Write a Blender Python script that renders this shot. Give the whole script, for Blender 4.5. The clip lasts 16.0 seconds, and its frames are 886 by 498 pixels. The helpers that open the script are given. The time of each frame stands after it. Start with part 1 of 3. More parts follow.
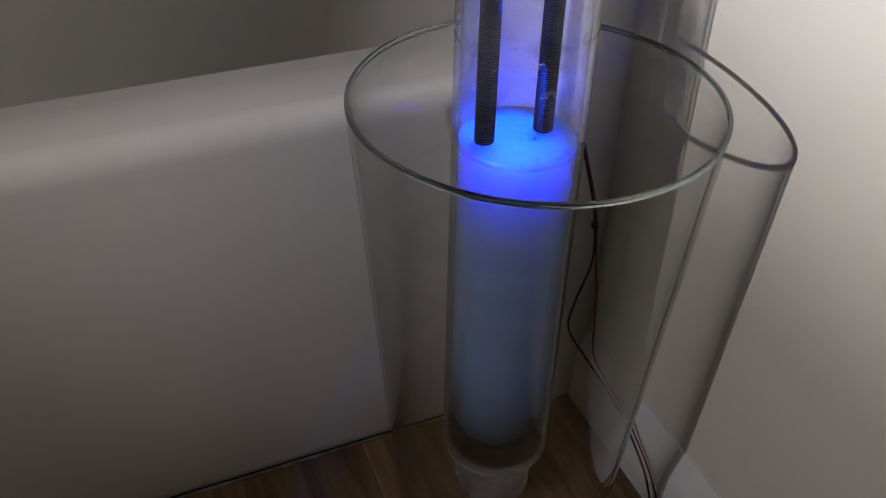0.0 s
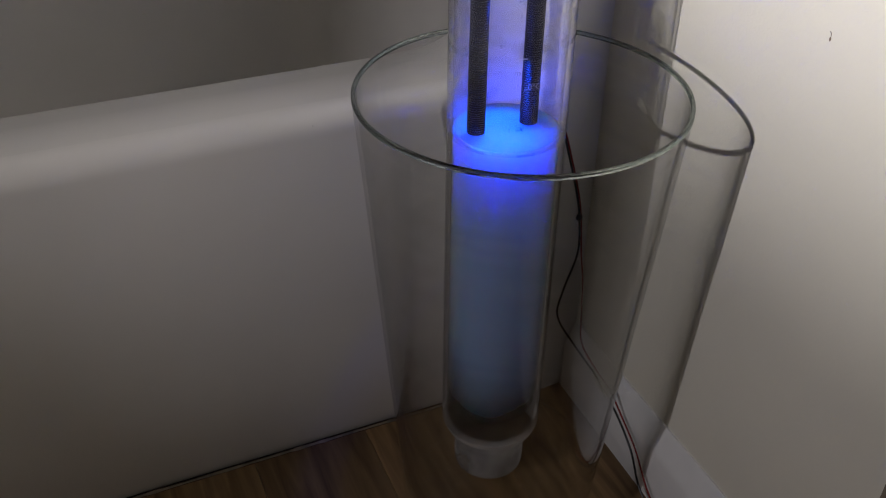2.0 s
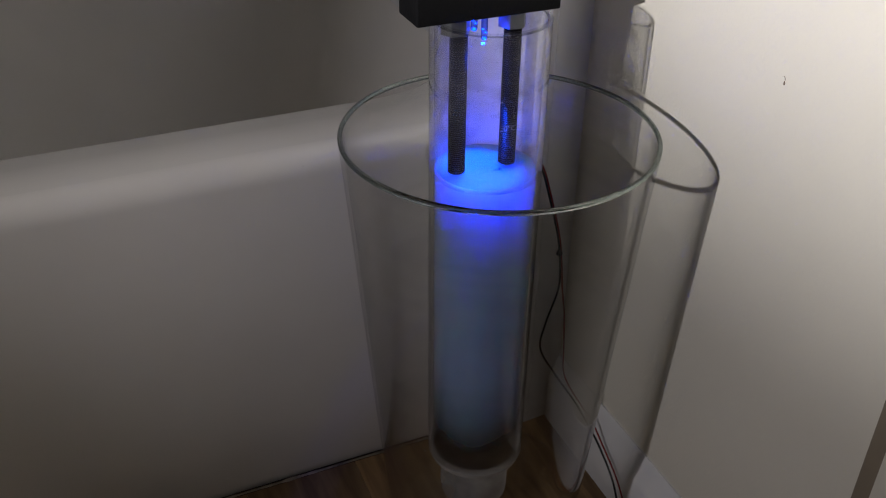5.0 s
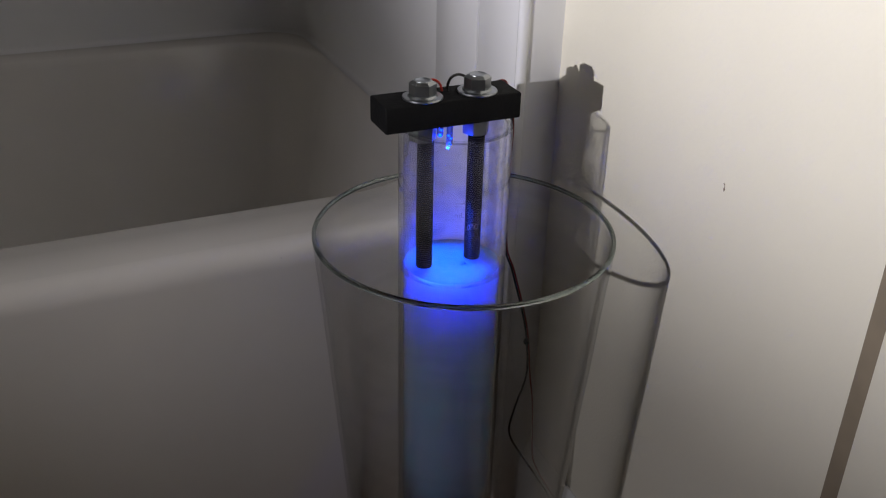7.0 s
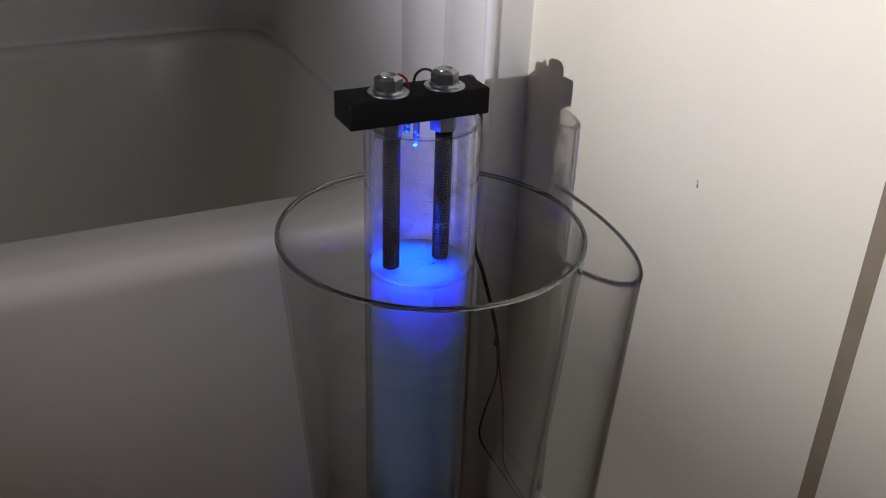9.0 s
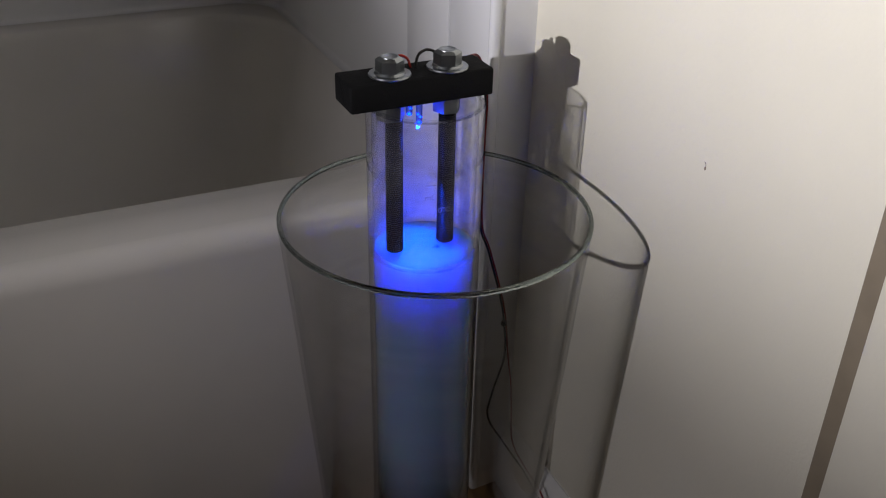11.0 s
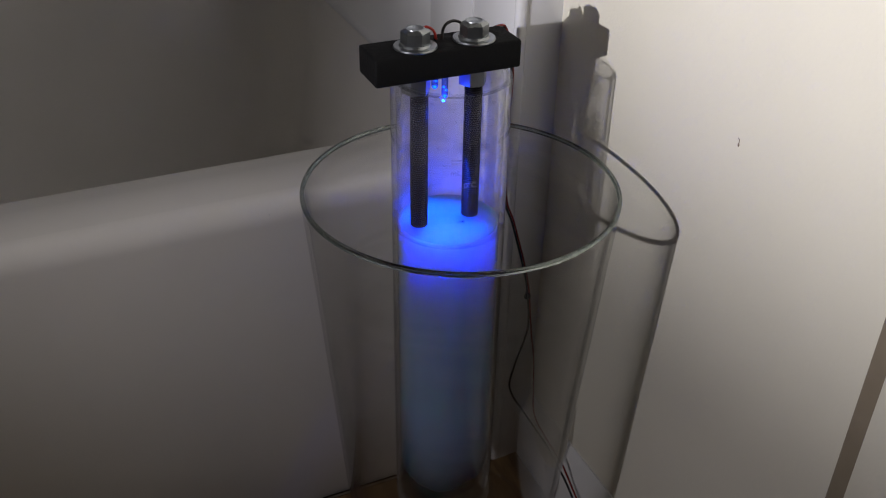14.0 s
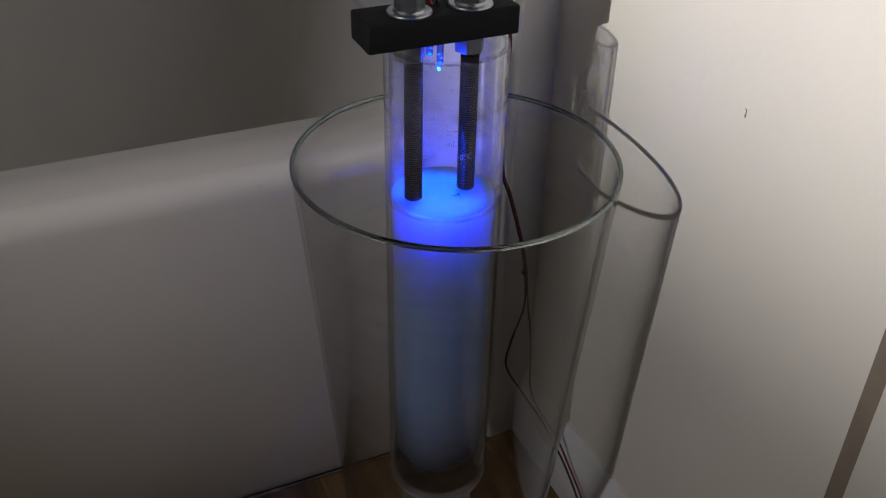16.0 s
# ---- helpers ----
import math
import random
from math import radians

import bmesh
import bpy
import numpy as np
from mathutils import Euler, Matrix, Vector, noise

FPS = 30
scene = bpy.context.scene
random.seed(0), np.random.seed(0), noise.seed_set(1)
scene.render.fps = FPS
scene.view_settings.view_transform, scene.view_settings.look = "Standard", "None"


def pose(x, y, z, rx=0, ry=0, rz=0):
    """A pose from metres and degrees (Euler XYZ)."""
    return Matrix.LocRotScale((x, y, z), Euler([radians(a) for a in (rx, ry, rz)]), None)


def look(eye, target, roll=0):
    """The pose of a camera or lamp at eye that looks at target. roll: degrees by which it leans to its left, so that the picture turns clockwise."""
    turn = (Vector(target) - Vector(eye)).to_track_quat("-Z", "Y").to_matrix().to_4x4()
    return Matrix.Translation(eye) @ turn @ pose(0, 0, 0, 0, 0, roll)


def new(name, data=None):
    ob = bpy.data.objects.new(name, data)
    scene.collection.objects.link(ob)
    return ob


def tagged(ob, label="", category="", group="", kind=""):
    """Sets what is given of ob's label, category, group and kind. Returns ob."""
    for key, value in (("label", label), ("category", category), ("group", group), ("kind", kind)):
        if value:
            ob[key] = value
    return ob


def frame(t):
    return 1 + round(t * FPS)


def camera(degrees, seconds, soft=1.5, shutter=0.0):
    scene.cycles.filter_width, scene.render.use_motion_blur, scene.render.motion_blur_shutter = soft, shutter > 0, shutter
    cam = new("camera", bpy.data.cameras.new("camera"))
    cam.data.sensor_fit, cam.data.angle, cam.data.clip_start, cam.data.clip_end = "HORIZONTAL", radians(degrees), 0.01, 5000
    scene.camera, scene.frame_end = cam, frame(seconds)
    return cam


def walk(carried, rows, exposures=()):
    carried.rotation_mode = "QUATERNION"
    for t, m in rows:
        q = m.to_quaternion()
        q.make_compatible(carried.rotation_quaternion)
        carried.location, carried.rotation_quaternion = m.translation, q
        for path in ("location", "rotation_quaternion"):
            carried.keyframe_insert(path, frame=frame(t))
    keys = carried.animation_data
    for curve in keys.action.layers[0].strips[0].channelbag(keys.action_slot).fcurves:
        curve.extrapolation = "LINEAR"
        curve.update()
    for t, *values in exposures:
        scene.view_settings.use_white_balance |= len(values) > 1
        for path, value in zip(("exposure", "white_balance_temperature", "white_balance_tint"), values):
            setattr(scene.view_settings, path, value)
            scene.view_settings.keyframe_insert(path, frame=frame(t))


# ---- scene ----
# Bathroom corner: a tub apron, a painted wall, a tall glass vase with a lit tube inside.
# World: wall at x = 0, tub apron at y = 0, floor at z = 0.
cam = camera(51.09, 16.0, soft=1.1)

# seconds, place, yaw, pitch, roll
PATH = [
    (0, -0.4164, -0.5967, 0.7270, -23.613, -37.780, 1.350),
    (0.5, -0.4460, -0.6550, 0.7398, -24.384, -34.972, 1.613),
    (1, -0.4453, -0.6638, 0.7368, -24.615, -35.409, 1.680),
    (1.5, -0.4587, -0.6621, 0.7413, -24.963, -35.768, 2.128),
    (2, -0.4489, -0.6720, 0.7359, -23.798, -35.456, 0.756),
    (2.5, -0.4464, -0.6858, 0.7440, -23.480, -34.351, 0.152),
    (3, -0.4486, -0.6879, 0.7363, -23.708, -34.533, 0.111),
    (5.5, -0.4518, -0.7238, 0.7651, -23.910, -31.385, 0.940),
    (6, -0.4558, -0.7493, 0.7839, -23.827, -28.772, 1.310),
    (6.5, -0.4565, -0.7476, 0.7849, -24.422, -28.122, 1.629),
    (7, -0.4461, -0.7427, 0.7833, -24.473, -28.064, 1.415),
    (7.5, -0.4426, -0.7384, 0.7847, -24.982, -27.455, 1.906),
    (8, -0.4406, -0.7363, 0.7811, -25.856, -27.744, 2.263),
    (8.5, -0.4405, -0.7335, 0.7794, -26.262, -27.476, 2.181),
    (9, -0.4382, -0.7262, 0.7733, -26.717, -27.994, 2.055),
    (9.5, -0.4335, -0.7226, 0.7681, -26.401, -29.203, 1.860),
    (12, -0.4224, -0.7157, 0.7887, -25.192, -30.026, 1.145),
    (12.5, -0.4254, -0.7141, 0.7908, -24.444, -29.840, 1.088),
    (13, -0.4268, -0.7104, 0.7917, -24.635, -31.025, 1.045),
    (13.5, -0.4218, -0.7029, 0.7853, -24.659, -31.944, 0.924),
    (14, -0.4239, -0.7015, 0.7844, -24.521, -32.456, 0.968),
    (14.5, -0.4259, -0.7045, 0.7728, -24.417, -32.765, 0.661),
    (15, -0.4215, -0.6991, 0.7814, -24.456, -32.972, 0.362),
    (15.5, -0.4182, -0.6999, 0.7818, -24.499, -32.811, 0.368),
    (16, -0.4146, -0.6842, 0.7723, -24.814, -34.085, 1.303),
]


def facing(x, y, z, yaw, pitch, roll):
    a, b = radians(yaw), radians(pitch)
    ahead = Vector((-math.sin(a) * math.cos(b), math.cos(a) * math.cos(b), math.sin(b)))
    eye = Vector((x, y, z))
    return look(eye, eye + ahead, roll)


walk(cam, [(t, facing(*p)) for t, *p in PATH],
     [(0.0, 0.40), (3.0, 0.36), (5.3, 0.26), (6.2, 0.10), (9.5, 0.06), (13.0, 0.08), (14.5, 0.15), (16.0, 0.18)])

# ---- light ----
world = bpy.data.worlds.new("world")
scene.world = world
world.use_nodes = True
world.node_tree.nodes["Background"].inputs[0].default_value = (0.9, 0.85, 0.8, 1)
world.node_tree.nodes["Background"].inputs[1].default_value = 0.018

TORCH = (-1.38, -0.62, 0.78)
AIM = (0.0, -0.30, 1.15)


def spot(name, eye, aim, watts, colour, degrees, blend, size):
    data = bpy.data.lights.new(name, "SPOT")
    data.energy, data.color, data.spot_size, data.spot_blend = watts, colour, radians(degrees), blend
    data.shadow_soft_size = size
    ob = new(name, data)
    ob.matrix_world = look(eye, aim)
    return ob


# hand torch, plus a fill spot added to brighten apron and low wall
torch = spot("torch_light", TORCH, AIM, 106, (1.0, 0.968, 1.02), 70, 1.0, 0.006)
fill = spot("fill_light", TORCH, (-0.06, -0.17, 0.44), 12.5, (1.0, 0.964, 1.05), 50, 1.0, 0.006)


# ---- materials ----
def material(name, colour, rough=0.5, metal=0.0, vary=0.0, scale=20.0, bump=0.0, bump_scale=200.0, coat=0.0, second=None):
    m = bpy.data.materials.new(name)
    m.use_nodes = True
    nt = m.node_tree
    b = nt.nodes["Principled BSDF"]
    b.inputs["Base Color"].default_value = (*colour, 1)
    b.inputs["Roughness"].default_value = rough
    b.inputs["Metallic"].default_value = metal
    b.inputs["Coat Weight"].default_value = coat
    pos = nt.nodes.new("ShaderNodeTexCoord")
    if vary:
        n = nt.nodes.new("ShaderNodeTexNoise")
        n.inputs["Scale"].default_value, n.inputs["Detail"].default_value = scale, 6
        nt.links.new(pos.outputs["Object"], n.inputs["Vector"])
        r = nt.nodes.new("ShaderNodeValToRGB")
        other = second or tuple(c * (1 - vary) for c in colour)
        r.color_ramp.elements[0].position, r.color_ramp.elements[1].position = 0.3, 0.7
        r.color_ramp.elements[0].color, r.color_ramp.elements[1].color = (*other, 1), (*colour, 1)
        nt.links.new(n.outputs["Fac"], r.inputs["Fac"])
        nt.links.new(r.outputs["Color"], b.inputs["Base Color"])
        q = nt.nodes.new("ShaderNodeMapRange")
        q.inputs["To Min"].default_value, q.inputs["To Max"].default_value = rough * 0.85, min(1, rough * 1.2)
        nt.links.new(n.outputs["Fac"], q.inputs["Value"])
        nt.links.new(q.outputs["Result"], b.inputs["Roughness"])
    if bump:
        n = nt.nodes.new("ShaderNodeTexNoise")
        n.inputs["Scale"].default_value, n.inputs["Detail"].default_value = bump_scale, 3
        nt.links.new(pos.outputs["Object"], n.inputs["Vector"])
        u = nt.nodes.new("ShaderNodeBump")
        u.inputs["Strength"].default_value, u.inputs["Distance"].default_value = bump, 0.002
        nt.links.new(n.outputs["Fac"], u.inputs["Height"])
        nt.links.new(u.outputs["Normal"], b.inputs["Normal"])
    return m


def glass(name, tint, clear, rough=0.0, haze=0.0, haze_scale=90.0):
    """Clear glass; clear is the share of light that passes straight, haze a thin wet film with drops."""
    m = bpy.data.materials.new(name)
    m.use_nodes = True
    nt = m.node_tree
    out = nt.nodes["Material Output"]
    nt.nodes.remove(nt.nodes["Principled BSDF"])
    g = nt.nodes.new("ShaderNodeBsdfGlass")
    g.inputs["Color"].default_value, g.inputs["IOR"].default_value = (*tint, 1), 1.47
    g.inputs["Roughness"].default_value = rough
    s = nt.nodes.new("ShaderNodeBsdfTransparent")
    s.inputs["Color"].default_value = (*tint, 1)
    mix = nt.nodes.new("ShaderNodeMixShader")
    mix.inputs[0].default_value = clear
    nt.links.new(g.outputs[0], mix.inputs[1])
    nt.links.new(s.outputs[0], mix.inputs[2])
    last = mix
    if haze:
        d = nt.nodes.new("ShaderNodeBsdfTranslucent")
        d.inputs["Color"].default_value = (0.9, 0.9, 0.9, 1)
        d2 = nt.nodes.new("ShaderNodeBsdfDiffuse")
        both = nt.nodes.new("ShaderNodeMixShader")
        nt.links.new(d.outputs[0], both.inputs[1])
        nt.links.new(d2.outputs[0], both.inputs[2])
        n = nt.nodes.new("ShaderNodeTexNoise")
        n.inputs["Scale"].default_value, n.inputs["Detail"].default_value = haze_scale, 8
        c = nt.nodes.new("ShaderNodeTexCoord")
        nt.links.new(c.outputs["Object"], n.inputs["Vector"])
        q = nt.nodes.new("ShaderNodeMapRange")
        q.inputs["From Min"].default_value, q.inputs["From Max"].default_value = 0.35, 0.75
        q.inputs["To Min"].default_value, q.inputs["To Max"].default_value = haze * 0.4, haze * 1.8
        nt.links.new(n.outputs["Fac"], q.inputs["Value"])
        film = nt.nodes.new("ShaderNodeMixShader")
        nt.links.new(q.outputs["Result"], film.inputs[0])
        nt.links.new(mix.outputs[0], film.inputs[1])
        nt.links.new(both.outputs[0], film.inputs[2])
        last = film
    nt.links.new(last.outputs[0], out.inputs["Surface"])
    return m


def thin_glass(name, tint, streak=0.0, haze=0.0, haze_scale=90.0, fog=None):
    """Thin clear glass: Fresnel gloss over straight passage; streak is the depth of level tint bands that imitate
    lensed streaks in its shadow, haze a film of dew, fog the (x, y, radius, strength) of extra haze on the side towards
    the corner, put in to darken the cast shadow."""
    m = bpy.data.materials.new(name)
    m.use_nodes = True
    nt = m.node_tree
    out = nt.nodes["Material Output"]
    nt.nodes.remove(nt.nodes["Principled BSDF"])
    s = nt.nodes.new("ShaderNodeBsdfTransparent")
    s.inputs["Color"].default_value = (*tint, 1)
    g = nt.nodes.new("ShaderNodeBsdfGlossy")
    g.inputs["Roughness"].default_value = 0.015
    w = nt.nodes.new("ShaderNodeLayerWeight")
    power = nt.nodes.new("ShaderNodeMath")
    power.operation, power.inputs[1].default_value = "POWER", 3.4
    nt.links.new(w.outputs["Facing"], power.inputs[0])
    gloss = nt.nodes.new("ShaderNodeMath")
    gloss.operation, gloss.inputs[1].default_value, gloss.inputs[2].default_value = "MULTIPLY_ADD", 0.975, 0.025
    nt.links.new(power.outputs[0], gloss.inputs[0])
    c = nt.nodes.new("ShaderNodeTexCoord")
    if streak:
        # level bands in the tint stand in for streaks lensed into the shadow
        mp = nt.nodes.new("ShaderNodeMapping")
        mp.inputs["Scale"].default_value = (9, 9, 150)
        nt.links.new(c.outputs["Object"], mp.inputs["Vector"])
        n = nt.nodes.new("ShaderNodeTexNoise")
        n.inputs["Scale"].default_value, n.inputs["Detail"].default_value, n.inputs["Distortion"].default_value = 1.0, 4, 0.5
        nt.links.new(mp.outputs[0], n.inputs["Vector"])
        r = nt.nodes.new("ShaderNodeValToRGB")
        r.color_ramp.elements[0].position, r.color_ramp.elements[1].position = 0.36, 0.6
        r.color_ramp.elements[0].color = (*[v * (1 - streak) for v in tint], 1)
        r.color_ramp.elements[1].color = (*tint, 1)
        nt.links.new(n.outputs["Fac"], r.inputs["Fac"])
        nt.links.new(r.outputs["Color"], s.inputs["Color"])
    through_glass = s
    if haze:
        d = nt.nodes.new("ShaderNodeBsdfTranslucent")
        d.inputs["Color"].default_value = (0.9, 0.9, 0.9, 1)
        d2 = nt.nodes.new("ShaderNodeBsdfDiffuse")
        both = nt.nodes.new("ShaderNodeMixShader")
        nt.links.new(d.outputs[0], both.inputs[1])
        nt.links.new(d2.outputs[0], both.inputs[2])
        n = nt.nodes.new("ShaderNodeTexNoise")
        n.inputs["Scale"].default_value, n.inputs["Detail"].default_value = haze_scale, 8
        nt.links.new(c.outputs["Object"], n.inputs["Vector"])
        q = nt.nodes.new("ShaderNodeMapRange")
        q.inputs["From Min"].default_value, q.inputs["From Max"].default_value = 0.35, 0.75
        q.inputs["To Min"].default_value, q.inputs["To Max"].default_value = haze * 0.4, haze * 1.8
        nt.links.new(n.outputs["Fac"], q.inputs["Value"])
        amount = q.outputs["Result"]
        if fog:
            # thicker haze on the far side, added to darken the tube's cast shadow
            fx, fy, radius, strength = fog
            across = nt.nodes.new("ShaderNodeVectorMath")
            across.operation, across.inputs[1].default_value = "DOT_PRODUCT", (0.62 / radius, 0.78 / radius, 0)
            nt.links.new(c.outputs["Object"], across.inputs[0])
            f = nt.nodes.new("ShaderNodeMapRange")
            middle = (0.62 * fx + 0.78 * fy) / radius
            f.inputs["From Min"].default_value, f.inputs["From Max"].default_value = middle - 0.05, middle + 0.6
            f.inputs["To Min"].default_value, f.inputs["To Max"].default_value = 1.0, strength
            nt.links.new(across.outputs["Value"], f.inputs["Value"])
            more = nt.nodes.new("ShaderNodeMath")
            more.operation = "MULTIPLY"
            nt.links.new(q.outputs["Result"], more.inputs[0])
            nt.links.new(f.outputs["Result"], more.inputs[1])
            amount = more.outputs[0]
        through_glass = nt.nodes.new("ShaderNodeMixShader")
        nt.links.new(amount, through_glass.inputs[0])
        nt.links.new(s.outputs[0], through_glass.inputs[1])
        nt.links.new(both.outputs[0], through_glass.inputs[2])
    mix = nt.nodes.new("ShaderNodeMixShader")
    nt.links.new(gloss.outputs[0], mix.inputs[0])
    nt.links.new(through_glass.outputs[0], mix.inputs[1])
    nt.links.new(g.outputs[0], mix.inputs[2])
    nt.links.new(mix.outputs[0], out.inputs["Surface"])
    return m


def glow(name, colour, strength):
    m = bpy.data.materials.new(name)
    m.use_nodes = True
    b = m.node_tree.nodes["Principled BSDF"]
    b.inputs["Base Color"].default_value = (*colour, 1)
    b.inputs["Emission Color"].default_value = (*colour, 1)
    b.inputs["Emission Strength"].default_value = strength
    b.inputs["Roughness"].default_value = 0.1
    return m


def planks_material():
    m = bpy.data.materials.new("wood_plank")
    m.use_nodes = True
    nt = m.node_tree
    b = nt.nodes["Principled BSDF"]
    c = nt.nodes.new("ShaderNodeTexCoord")
    mp = nt.nodes.new("ShaderNodeMapping")
    mp.inputs["Scale"].default_value = (60, 5, 5)
    nt.links.new(c.outputs["Object"], mp.inputs["Vector"])
    n = nt.nodes.new("ShaderNodeTexNoise")
    n.inputs["Scale"].default_value, n.inputs["Detail"].default_value, n.inputs["Distortion"].default_value = 1.2, 8, 0.6
    nt.links.new(mp.outputs[0], n.inputs["Vector"])
    r = nt.nodes.new("ShaderNodeValToRGB")
    r.color_ramp.elements[0].position, r.color_ramp.elements[1].position = 0.3, 0.75
    r.color_ramp.elements[0].color, r.color_ramp.elements[1].color = (0.10, 0.055, 0.022, 1), (0.35, 0.215, 0.095, 1)
    nt.links.new(n.outputs["Fac"], r.inputs["Fac"])
    info = nt.nodes.new("ShaderNodeObjectInfo")
    q = nt.nodes.new("ShaderNodeMapRange")
    q.inputs["To Min"].default_value, q.inputs["To Max"].default_value = 0.7, 1.15
    nt.links.new(info.outputs["Random"], q.inputs["Value"])
    h = nt.nodes.new("ShaderNodeHueSaturation")
    nt.links.new(q.outputs["Result"], h.inputs["Value"])
    nt.links.new(r.outputs["Color"], h.inputs["Color"])
    nt.links.new(h.outputs["Color"], b.inputs["Base Color"])
    b.inputs["Roughness"].default_value = 0.42
    u = nt.nodes.new("ShaderNodeBump")
    u.inputs["Strength"].default_value, u.inputs["Distance"].default_value = 0.2, 0.001
    nt.links.new(n.outputs["Fac"], u.inputs["Height"])
    nt.links.new(u.outputs["Normal"], b.inputs["Normal"])
    return m


def milk_material():
    """Cloudy water: light enters, scatters and leaves again some centimetres on."""
    m = bpy.data.materials.new("cloudy_water")
    m.use_nodes = True
    b = m.node_tree.nodes["Principled BSDF"]
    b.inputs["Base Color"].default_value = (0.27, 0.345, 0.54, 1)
    b.inputs["Subsurface Weight"].default_value = 1.0
    b.inputs["Subsurface Radius"].default_value = (0.08, 0.4, 1.0)
    b.inputs["Subsurface Scale"].default_value = 0.20
    b.inputs["Roughness"].default_value = 0.12
    b.inputs["IOR"].default_value = 1.33
    b.inputs["Specular IOR Level"].default_value = 0.25
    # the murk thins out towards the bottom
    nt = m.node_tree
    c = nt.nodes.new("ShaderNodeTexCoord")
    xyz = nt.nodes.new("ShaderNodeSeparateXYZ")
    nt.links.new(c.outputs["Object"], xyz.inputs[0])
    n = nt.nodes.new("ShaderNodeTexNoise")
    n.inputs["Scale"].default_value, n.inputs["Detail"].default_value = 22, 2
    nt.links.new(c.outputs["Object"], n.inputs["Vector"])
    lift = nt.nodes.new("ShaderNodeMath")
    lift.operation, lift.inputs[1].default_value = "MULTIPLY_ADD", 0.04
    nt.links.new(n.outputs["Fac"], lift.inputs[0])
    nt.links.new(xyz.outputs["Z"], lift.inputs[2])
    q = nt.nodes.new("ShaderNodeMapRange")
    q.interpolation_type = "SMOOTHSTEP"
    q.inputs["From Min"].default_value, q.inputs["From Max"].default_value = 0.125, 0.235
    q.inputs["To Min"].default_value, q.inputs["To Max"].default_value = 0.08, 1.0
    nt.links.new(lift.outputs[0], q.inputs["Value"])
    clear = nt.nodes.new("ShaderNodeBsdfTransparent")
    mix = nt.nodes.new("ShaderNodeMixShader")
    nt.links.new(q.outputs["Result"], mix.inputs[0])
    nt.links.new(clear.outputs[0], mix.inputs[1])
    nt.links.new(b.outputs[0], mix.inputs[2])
    nt.links.new(mix.outputs[0], nt.nodes["Material Output"].inputs["Surface"])
    return m


WALL = material("wall_paint", (0.77, 0.735, 0.62), 0.55, vary=0.05, scale=6, bump=0.22, bump_scale=320)
# dark colour for the unseen walls, chosen to hold down bounced light
DIM = material("unseen_dark_wall", (0.25, 0.23, 0.22), 0.7, vary=0.06, scale=6, bump=0.1, bump_scale=260)
CEIL = material("ceiling_paint", (0.75, 0.73, 0.7), 0.8, vary=0.04, scale=5, bump=0.2, bump_scale=150)
TUB = material("tub_enamel", (0.76, 0.735, 0.705), 0.16, vary=0.05, scale=9, bump=0.03, bump_scale=40, coat=0.3)
PANEL = material("surround_acrylic", (0.80, 0.803, 0.812), 0.24, vary=0.04, scale=9, bump=0.03, bump_scale=40)
TRIM = material("trim_paint", (0.80, 0.79, 0.77), 0.35, vary=0.05, scale=30, bump=0.05, bump_scale=120)
STRIP = material("tan_paint", (0.25, 0.205, 0.145), 0.6, vary=0.15, scale=40)
CAULK = material("old_caulk", (0.34, 0.28, 0.21), 0.7, vary=0.6, scale=60, second=(0.10, 0.08, 0.06))
PLANK = planks_material()
UNDER = material("subfloor", (0.05, 0.03, 0.02), 0.9)
GLASS = thin_glass("vase_glass", (0.997, 0.998, 0.996), streak=0.03)
THICK = glass("thick_glass", (0.975, 0.98, 0.98), 0.88)
FOOT = glass("cast_glass", (0.96, 0.97, 0.97), 0.85, haze=0.55, haze_scale=14)
TUBE = thin_glass("tube_glass", (0.955, 0.957, 0.96), streak=0.04, haze=0.025, haze_scale=26, fog=(-0.1525, -0.116, 0.0455, 36.0))
WET = thin_glass("wet_tube_glass", (0.985, 0.988, 0.988))
EDGE = glass("rim_glass", (0.68, 0.71, 0.70), 0.0)
WATER = glass("clear_water", (0.95, 0.95, 0.94), 0.93)
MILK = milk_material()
BLACK = material("black_plastic", (0.004, 0.004, 0.0045), 0.75, vary=0.3, scale=60, bump=0.25, bump_scale=500)
BLACK.node_tree.nodes["Principled BSDF"].inputs["Specular IOR Level"].default_value = 0.15
ZINC = material("zinc_plate", (0.33, 0.35, 0.365), 0.30, metal=1.0, vary=0.25, scale=70, bump=0.06, bump_scale=300)
STEEL = material("dull_steel", (0.045, 0.043, 0.042), 0.38, metal=1.0, vary=0.5, scale=120)
RED = material("red_insulation", (0.22, 0.015, 0.012), 0.5)
BRIGHT = material("red_lead_insulation", (0.5, 0.03, 0.02), 0.45)
DARK = material("black_insulation", (0.012, 0.01, 0.01), 0.4)
LED = glow("led_blue", (0.002, 0.05, 1.0), 14)
BEAD = glass("lamp_bead", (0.45, 0.55, 1.0), 0.5, haze=0.06)
PRINT = glass("white_print", (0.9, 0.9, 0.9), 1.0, haze=0.42)
SPECK = material("brown_speck", (0.20, 0.15, 0.11), 0.8)


# ---- mesh helpers ----
def mesh_object(name, bm, mat, smooth=True):
    bmesh.ops.recalc_face_normals(bm, faces=bm.faces)
    me = bpy.data.meshes.new(name)
    bm.to_mesh(me)
    bm.free()
    me.materials.append(mat)
    if smooth:
        for p in me.polygons:
            p.use_smooth = True
        me.set_sharp_from_angle(angle=radians(38))
    return new(name, me)


